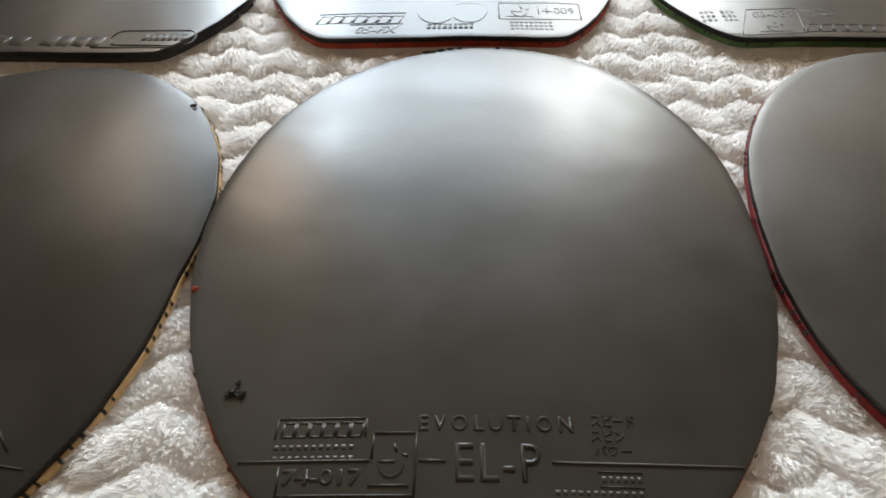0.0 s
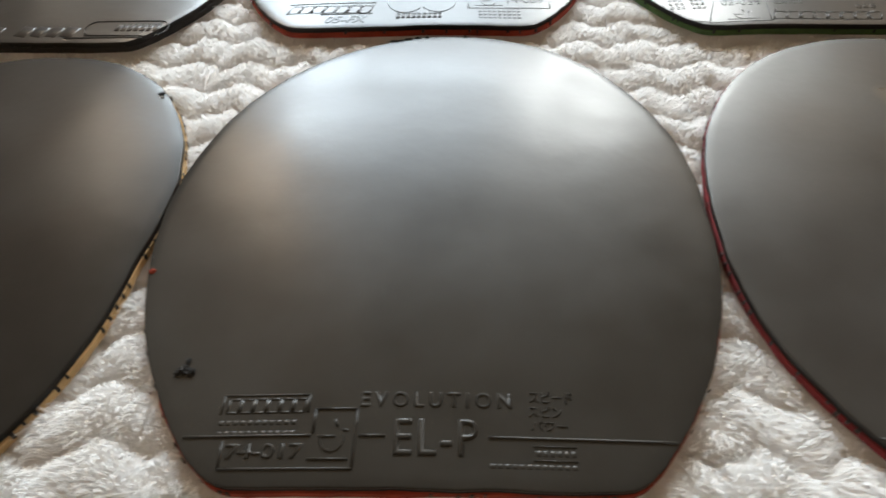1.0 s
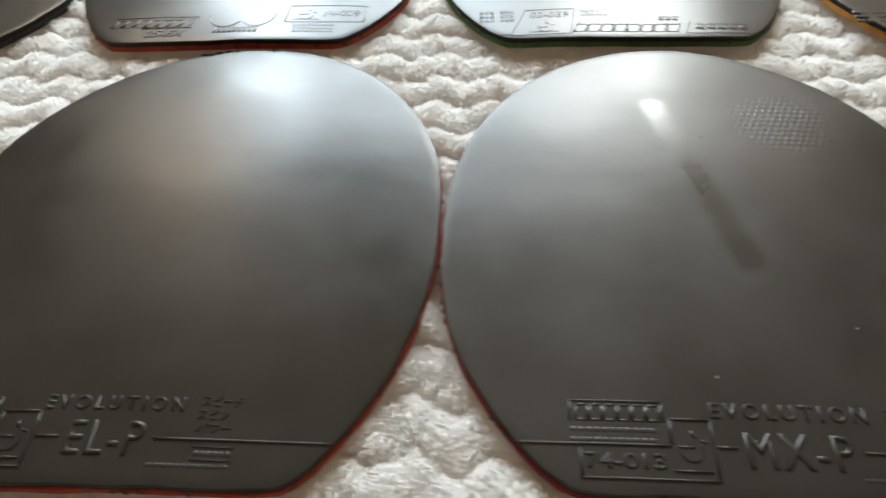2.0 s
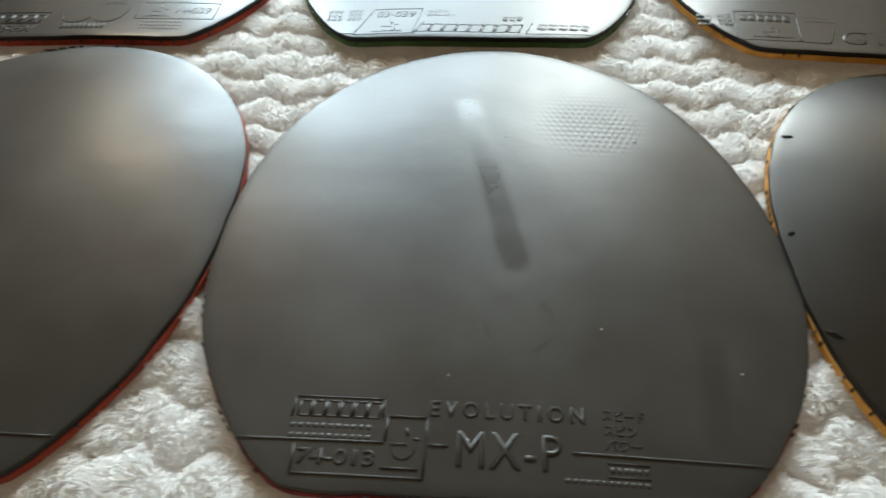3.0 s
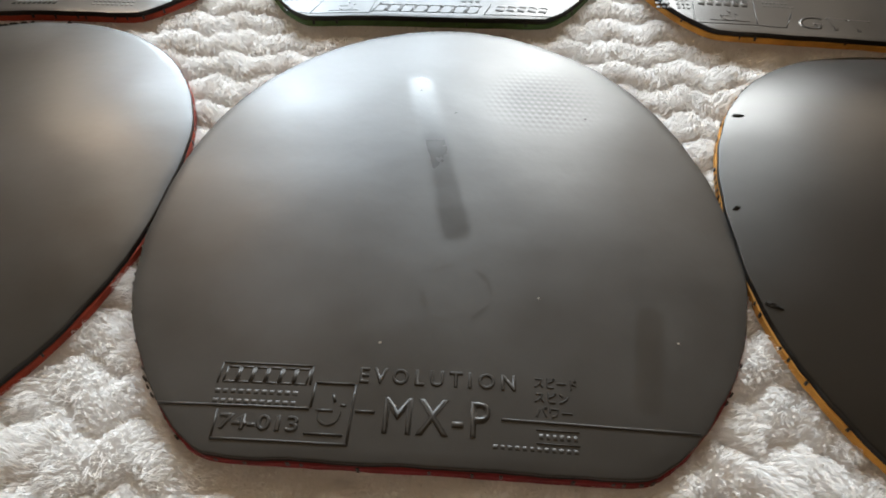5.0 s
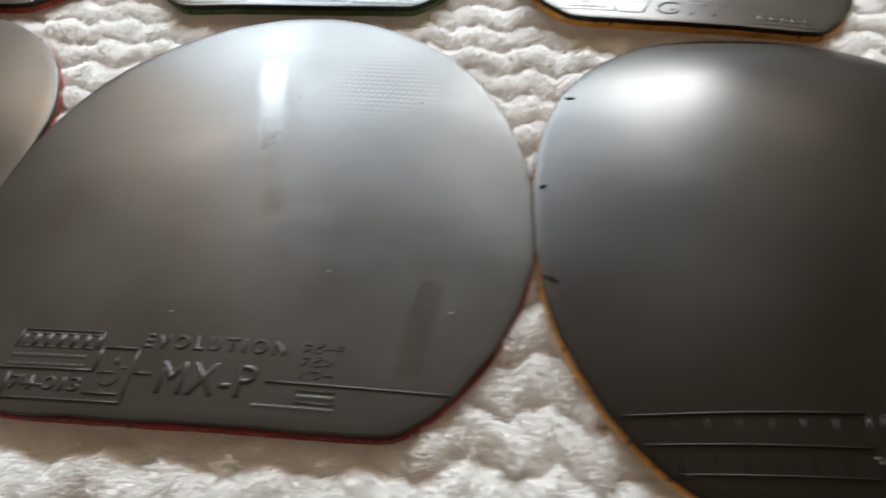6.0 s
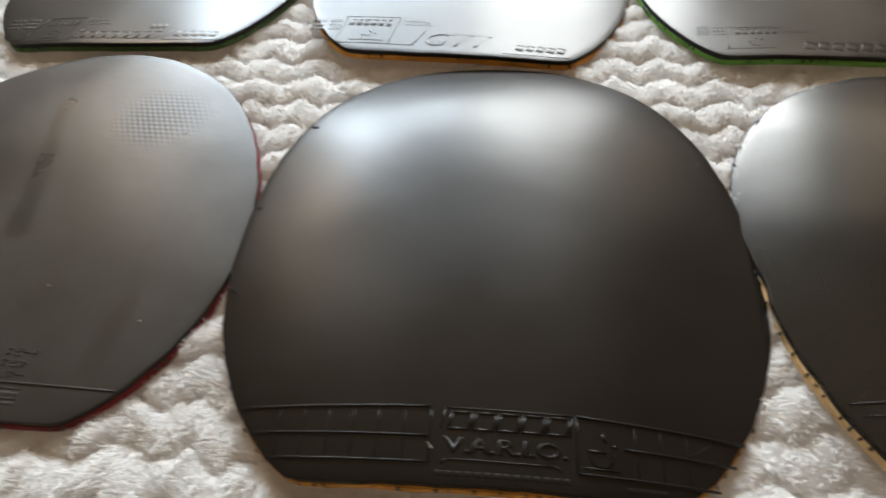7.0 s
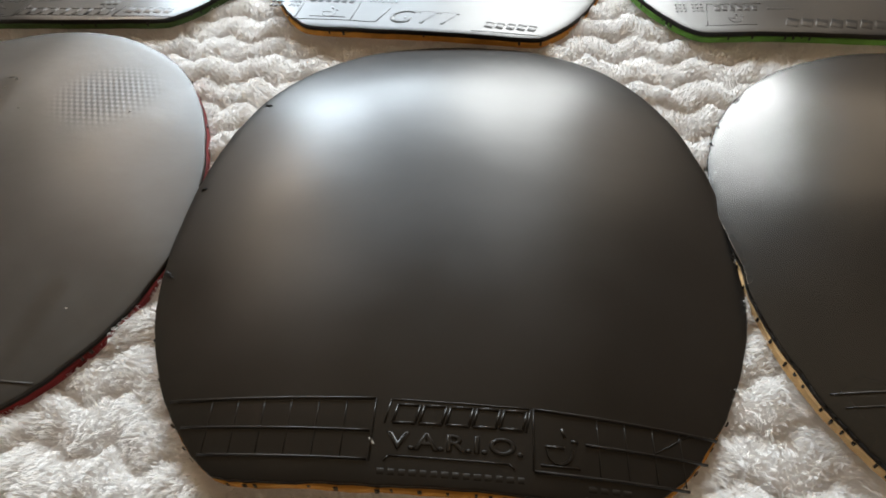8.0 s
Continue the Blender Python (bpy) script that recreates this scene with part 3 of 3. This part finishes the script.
tris = np.concatenate([b + (0, 1, 2), b + (0, 2, 3), b + (3, 2, 4)])
pile = mesh_of("pile", co, tris)
pile.materials.append(FLEECE)
fur = tagged(new("pile", pile), "soft white fleece strands", kind="stuff")
fur.parent = blanket

# ---- print of the front row ----
def ruled_label(p, y, left, number, code, evo, kata, low, brand):
    """Ruled line broken by raised words, as two of the front sheets share it."""
    lines(p, "ruled_line", [(left[0], y, left[1], y)], 0.8, 0.35)
    lines(p, "ruled_line", [(evo[0] + 0.3, y, code[0] - 2.0, y)], 0.8, 0.35)
    lines(p, "ruled_line", [(code[2] + 2.4, y, left[2], y)], 0.8, 0.35)
    plates(p, 6, brand[0] + 1.0, brand[1] + 0.3, brand[2] - 0.4, brand[3] - 1.0, 0.17, 0.4, 0.7)
    bx0, by0, bx1, by1 = brand
    lines(p, "brand_border", [(bx0, by1, bx1, by1), (bx0 - 0.3, by0, bx0, by1), (bx1, by0 + 0.3, bx1, by1)], 0.6, 0.26)
    for dy in (-2.0, -4.4):
        blocks(p, 11, brand[0] - 0.4, brand[1] + dy - 0.5, brand[2] - 2.0, brand[1] + dy + 0.5, 0.12, 0, 0.45)
    words(p, number[0], *number[1:], rise=0.3, name="registration_number")
    x0, x1, y0, y1 = number[1] - 0.8, evo[0] - 0.6, number[2] - 2.0, evo[1] - 0.4
    lines(p, "label_border", [(x0, y0, x1, y0), (x1, y0, x1 + 0.2, y1), (x1, y1, x1 - 9.0, y1), (x1 - 9.6, y0 + 2.0, x1 - 1.2, y0 + 2.0), (x0, y0, x0 - 0.1, y - 1.0), (x1 - 9.2, y + 0.5, x1 - 9.0, y1)], 0.7, 0.35)
    emblem(p, x1 - 5.0, y - 0.6, 8.5)
    words(p, "EVOLUTION", *evo, rise=0.28, gap=1.5)
    words(p, low, *code, rise=0.4, bold=0.0, gap=1.15)
    for row, text in zip(kata, ("スピード", "スピン", "パワー")):
        words(p, text, *row, rise=0.25, bold=0.01)
    x, yy = kata[0][0], y - 1.7
    lines(p, "label_border", [(x + 0.3, yy, x + 9.6, yy), (x + 0.3, yy - 3.0, x + 9.6, yy - 3.0)], 0.4, 0.25)
    blocks(p, 6, x + 0.7, yy - 2.1, x + 9.6, yy - 0.9, 0.12, 0, 0.45)
    blocks(p, 12, x - 9.2, yy - 4.8, x + 9.6, yy - 3.9, 0.12, 0, 0.4)


ruled_label(a1, 10.0, (-54.5, -26.2, 53.2), ("74-017", -44.5, 4.9, -27.3, 8.4), (-8.1, 5.7, 10.0, 14.0), (-16.0, 16.4, 17.6, 20.2),
            ((21.5, 18.0, 31.2, 20.9), (21.2, 14.7, 28.6, 17.4), (21.6, 11.7, 29.6, 14.0)), "EL-P", (-47.0, 15.0, -27.5, 19.4))
ruled_label(a2, 11.2, (-60.5, -26.0, 60.0), ("74-013", -45.5, 5.6, -27.5, 9.4), (-9.4, 6.6, 14.2, 15.0), (-15.9, 17.9, 19.8, 22.0),
            ((23.8, 19.2, 33.6, 22.0), (23.8, 15.7, 31.6, 18.4), (24.0, 12.3, 32.2, 14.9)), "MX-P", (-48.0, 16.6, -26.8, 21.6))

# ruled boxes on the dark sheet
lines(a3, "ruled_line", [(-65.0, 17.3, -14.0, 18.6)], 0.8, 0.6)
lines(a3, "ruled_line", [(-60.2, 11.0, -14.4, 11.1)], 0.7, 0.55)
lines(a3, "ruled_line", [(-54.2, 4.8, -14.4, 4.8)], 0.7, 0.55)
lines(a3, "ruled_line", [(-13.8, 4.6, -13.8, 18.6)], 0.5, 0.35)
lines(a3, "ruled_line", [(22.6, 18.2, 64.5, 16.0)], 0.8, 0.6)
lines(a3, "ruled_line", [(34.0, 11.2, 61.5, 10.2)], 0.7, 0.55)
lines(a3, "ruled_line", [(22.6, 4.5, 56.5, 3.9)], 0.7, 0.55)
lines(a3, "ruled_line", [(22.4, 4.6, 22.4, 18.2)], 0.5, 0.35)
for k in range(6):
    x = -53.4 + 6.6 * k
    lines(a3, "grid_line", [(x, 5.2, x - 0.2, 17.8)], 0.35, 0.16)
for k in range(4):
    x = 37.0 + 6.3 * k
    lines(a3, "grid_line", [(x, 4.5, x - 0.3, 17.0)], 0.35, 0.18)
lines(a3, "ruled_line", [(49.5, 11.0, 58.0, 16.2)], 0.35, 0.2)
lines(a3, "label_border", [(-11.2, 13.0, -10.2, 18.6), (-10.2, 18.6, 21.8, 18.2), (21.8, 18.2, 20.8, 12.8)], 0.5, 0.25)
plates(a3, 5, -9.4, 13.2, 21.0, 17.4, 0.4, 0.9, 0.8)
words(a3, "V.A.R.I.O.", -10.5, 7.2, 20.2, 11.2, 0.4, 0.0, 0.02)
lines(a3, "label_border", [(-9.5, 5.8, 17.0, 5.6), (-10.6, 4.6, -9.5, 5.8), (17.0, 5.6, 18.4, 4.6)], 0.5, 0.3)
blocks(a3, 14, -12.0, 1.8, 21.0, 3.0, 0.08, 0, 0.4)
blocks(a3, 4, 34.0, 1.4, 44.0, 2.4, 0.08, 0, 0.4)
emblem(a3, 28.2, 9.6, 9.5, 0.35)
lines(a3, "label_border", [(24.0, 6.0, 32.5, 5.9)], 0.6, 0.35)

# parts of labels at the cut edges of the outer sheets
lines(a4, "ruled_line", [(-68.0, 34.0, 60.0, 34.0)], 0.7, 0.35)
lines(a4, "ruled_line", [(-66.0, 30.5, 60.0, 30.5)], 0.5, 0.3)
lines(a0, "ruled_line", [(51.0, 33.0, 57.0, 26.0), (48.0, 23.5, 62.0, 22.5)], 0.6, 0.3)
blocks(a0, 5, 12.0, 22.0, 44.0, 29.0, 0.3, 0, 0.8)

# ---- print of the back row ----
blocks(b0, 4, 2.0, 4.5, 25.0, 11.0, 0.35, 1.5, 0.9)
blocks(b0, 3, -24.0, 4.5, -3.0, 10.5, 0.35, 1.5, 0.9)
blocks(b0, 7, 39.0, 8.2, 56.0, 12.8, 0.3, 0.8, 0.6, "registration_number")
lines(b0, "label_border", [(31.0, 15.2, 56.0, 15.6), (29.0, 5.2, 52.0, 4.6), (22.0, 3.4, 52.0, 3.4)], 0.6, 0.4)
arc(b0, 55.5, 10.4, 4.0, 5.2, -80, 85, 0.6, 0.4, "label_border")
arc(b0, 31.5, 10.2, 4.0, 5.0, 90, 250, 0.6, 0.4, "label_border")

plates(b1, 7, -49.5, 10.8, -16.5, 16.0, 0.35, 2.0, 0.8)
lines(b1, "imprint", [(-49.0, 17.6, -14.5, 18.4), (-36.0, 9.6, -15.5, 10.2)], 0.8, 0.5)
words(b1, "05-FX", -34.5, 3.2, -18.0, 8.6, 0.45, 1.6, 0.02)
arc(b1, -2.6, 20.0, 7.4, 9.6, 178, 322, 0.9, 0.55)
arc(b1, 10.2, 20.5, 7.4, 9.8, 218, 364, 0.9, 0.55)
arc(b1, 10.4, 22.5, 6.2, 3.6, 20, 150, 0.4, 0.2)
blocks(b1, 9, -6.5, 5.8, 12.0, 9.6, 0.5, 0.4, 0.8)
lines(b1, "label_border", [(22.5, 26.0, 55.0, 26.0), (22.0, 13.2, 54.6, 13.2), (22.2, 13.2, 22.6, 26.0), (54.6, 13.2, 55.0, 26.0)], 0.6, 0.4)
emblem(b1, 30.4, 18.6, 9.5, 0.4)
lines(b1, "label_border", [(25.0, 15.2, 36.0, 15.2)], 0.5, 0.35)
words(b1, "14-009", 37.8, 17.2, 52.6, 22.6, 0.35, 0.0, 0.0, "registration_number")
for y in (5.6, 8.0, 10.4):
    blocks(b1, 9, 26.0, y, 43.0, y + 1.4, 0.3, 0, 0.5)

for y in (13.2, 16.4, 19.6):
    blocks(b2, 3, -58.0, y, -51.5, y + 2.0, 0.3, 0.6, 0.5)
    blocks(b2, 3, -49.5, y, -43.5, y + 2.0, 0.3, 0.6, 0.5)
lines(b2, "label_border", [(-38.6, 21.6, -18.6, 22.0), (-45.5, 2.4, -21.8, 2.8), (-45.3, 2.4, -38.6, 21.6), (-21.8, 2.8, -18.6, 22.0)], 0.5, 0.4)
words(b2, "03-039", -37.5, 15.0, -21.8, 20.2, 0.35, 0.8, 0.0, "registration_number")
emblem(b2, -31.5, 7.6, 9.0, 0.35)
lines(b2, "label_border", [(-38.0, 4.4, -26.0, 4.6)], 0.5, 0.35)
words(b2, "MADE IN", -16.8, 18.8, -8.2, 21.2, 0.25, 0.0, 0.0)
words(b2, "GERMANY", -16.8, 15.6, -5.2, 18.0, 0.25, 0.0, 0.0)
plates(b2, 8, -20.5, 4.0, 21.0, 9.4, 0.4, 1.8, 0.7)
blocks(b2, 3, 13.5, 12.4, 22.0, 15.4, 0.35, 1.0, 0.6)
blocks(b2, 5, 27.0, 5.6, 48.0, 9.6, 0.4, 1.2, 0.9)
lines(b2, "label_border", [(23.0, 2.8, 50.0, 2.8), (-51.0, 3.4, -46.0, 3.4), (-21.0, 3.0, -17.5, 12.0), (23.0, 2.8, 26.0, 11.0)], 0.5, 0.4)

for y in (15.0, 18.2, 21.4):
    blocks(b3, 3, -66.5, y, -60.5, y + 2.0, 0.3, 0.5, 0.5)
    blocks(b3, 3, -58.5, y, -53.0, y + 2.0, 0.3, 0.5, 0.5)
blocks(b3, 6, -50.0, 19.0, -30.0, 24.0, 0.4, 0.8, 0.7, "registration_number")
lines(b3, "label_border", [(-51.6, 26.0, -27.0, 26.4), (-53.0, 5.4, -28.0, 5.8), (-53.0, 5.4, -51.0, 26.0), (-29.6, 5.8, -27.0, 26.4), (-47.0, 7.8, -32.0, 8.0)], 0.5, 0.4)
emblem(b3, -39.5, 11.0, 9.0, 0.35)
blocks(b3, 7, -24.5, 20.6, -12.0, 22.0, 0.25, 0, 0.5)
blocks(b3, 7, -24.5, 23.2, -14.0, 24.6, 0.25, 0, 0.5)
lines(b3, "label_border", [(-28.0, 5.6, -19.0, 5.4), (-19.0, 5.4, -14.5, 16.5)], 0.6, 0.4)
words(b3, "GTT", -15.0, 5.4, 12.0, 15.2, 0.45, 3.0, -0.01)
blocks(b3, 5, 24.5, 5.6, 46.0, 9.8, 0.4, 1.2, 0.9)
lines(b3, "label_border", [(20.0, 2.8, 48.0, 2.8)], 0.5, 0.4)

for y in (16.0, 18.6, 21.2):
    blocks(b4, 3, -55.0, y, -50.0, y + 1.6, 0.22, 0.5, 0.5)
    blocks(b4, 3, -48.5, y, -43.5, y + 1.6, 0.22, 0.5, 0.5)
blocks(b4, 6, -40.0, 16.0, -23.0, 20.0, 0.3, 0.6, 0.6, "registration_number")
lines(b4, "label_border", [(-42.0, 21.5, -21.0, 21.5), (-45.0, 5.4, -26.0, 5.4), (-44.0, 5.4, -42.0, 21.5)], 0.5, 0.3)
emblem(b4, -33.0, 10.0, 8.0, 0.25)
blocks(b4, 6, -20.0, 17.0, -9.0, 18.2, 0.2, 0, 0.45)
blocks(b4, 7, -16.0, 4.4, 22.0, 10.0, 0.3, 2.0, 0.8)
blocks(b4, 5, 27.0, 4.4, 47.0, 8.6, 0.3, 1.2, 0.8)

# ---- small marks: crumbs, dust and the torn spot ----
DUST = plain("pale_dust", (0.38, 0.37, 0.34), 0.8, 900.0)
CRUMB = plain("dark_rubber_crumb", (0.006, 0.0055, 0.005), 0.8, 900.0, 0.4)


def lump(p, name, x, y, long, wide, tall, turn, material, label, seed=0):
    """A small ragged crumb that lies on a sheet at a place given in millimetres."""
    bm = bmesh.new()
    bmesh.ops.create_icosphere(bm, subdivisions=3, radius=1.0)
    c, s = math.cos(radians(turn)), math.sin(radians(turn))
    for v in bm.verts:
        k = 1 + 0.75 * noise.noise((v.co.x * 2.6 + seed, v.co.y * 2.6, v.co.z * 2.6 + seed * 2.3))
        u, w = v.co.x * long * k, v.co.y * wide * k
        px, py = x + u * c - w * s, y + u * s + w * c
        v.co = (px * MM, py * MM, (height(p, px, py) + max(v.co.z, -0.25) * tall * k) * MM)
    return part(name, bm, material, p["sheet"], label)


lump(a1, "torn_spot", -57.6, 27.2, 1.9, 1.2, 0.9, 15, CRUMB, "dark torn lump of rubber", 1)
lump(a1, "torn_spot", -55.4, 26.4, 1.0, 0.7, 0.7, 70, CRUMB, "dark torn lump of rubber", 2)
lump(a1, "torn_spot", -57.0, 29.6, 0.6, 0.9, 0.6, 10, CRUMB, "dark torn lump of rubber", 3)
lines(a1, "scratch", [(-12.8, 48.8, -8.6, 49.8), (-12.8, 48.6, -13.2, 42.0)], 0.12, 0.03)
for x, y in ((-12.3, 28.6), (25.6, 43.4), (58.8, 33.6), (-7.0, 12.9)):
    lump(a2, "dust_speck", x, y, 0.32, 0.26, 0.15, 30, DUST, "pale dust speck", x)
for x, y in ((1.5, 116.0), (43.2, 116.5)):
    lump(a2, "dark_speck", x, y, 0.34, 0.28, 0.15, 30, CRUMB, "tiny black speck", x)
lump(a3, "dust_speck", -13.0, 9.2, 0.9, 0.25, 0.2, -50, DUST, "pale crumb", 4)
lump(a3, "edge_flap", -68.6, 132.0, 1.5, 0.6, 0.5, -15, CRUMB, "black flap of cut rubber", 5)
lump(a3, "edge_flap", -78.4, 56.0, 2.0, 0.6, 0.6, -35, CRUMB, "black flap of cut rubber", 6)
lump(a3, "edge_flap", -79.2, 90.0, 0.9, 0.5, 0.5, 20, CRUMB, "black flap of cut rubber", 7)
lump(a4, "edge_flap", -75.0, 128.0, 0.9, 0.4, 0.4, -60, CRUMB, "black flap of cut rubber", 8)
lump(a0, "edge_flap", 60.8, 148.6, 0.9, 0.7, 0.7, 20, CRUMB, "black flap of cut rubber", 9)
lump(a0, "dust_speck", 61.6, 146.6, 0.6, 0.5, 0.5, 20, DUST, "pale crumb", 9)
lump(a1, "edge_flap", -74.6, 57.0, 0.8, 0.7, 0.6, 20, RED, "red crumb of sponge", 11)

for k, (x, y, long) in enumerate(((-12.0, 169.2, 1.6), (-8.4, 170.2, 1.2), (-17.0, 168.0, 2.2), (-14.6, 168.2, 0.9), (-5.0, 170.6, 0.7), (9.5, 171.0, 0.8))):
    lump(a1, "edge_flap", x, y, long, 0.5, 0.5, 12 - 6 * k, CRUMB, "black flap of cut rubber", 20 + k)
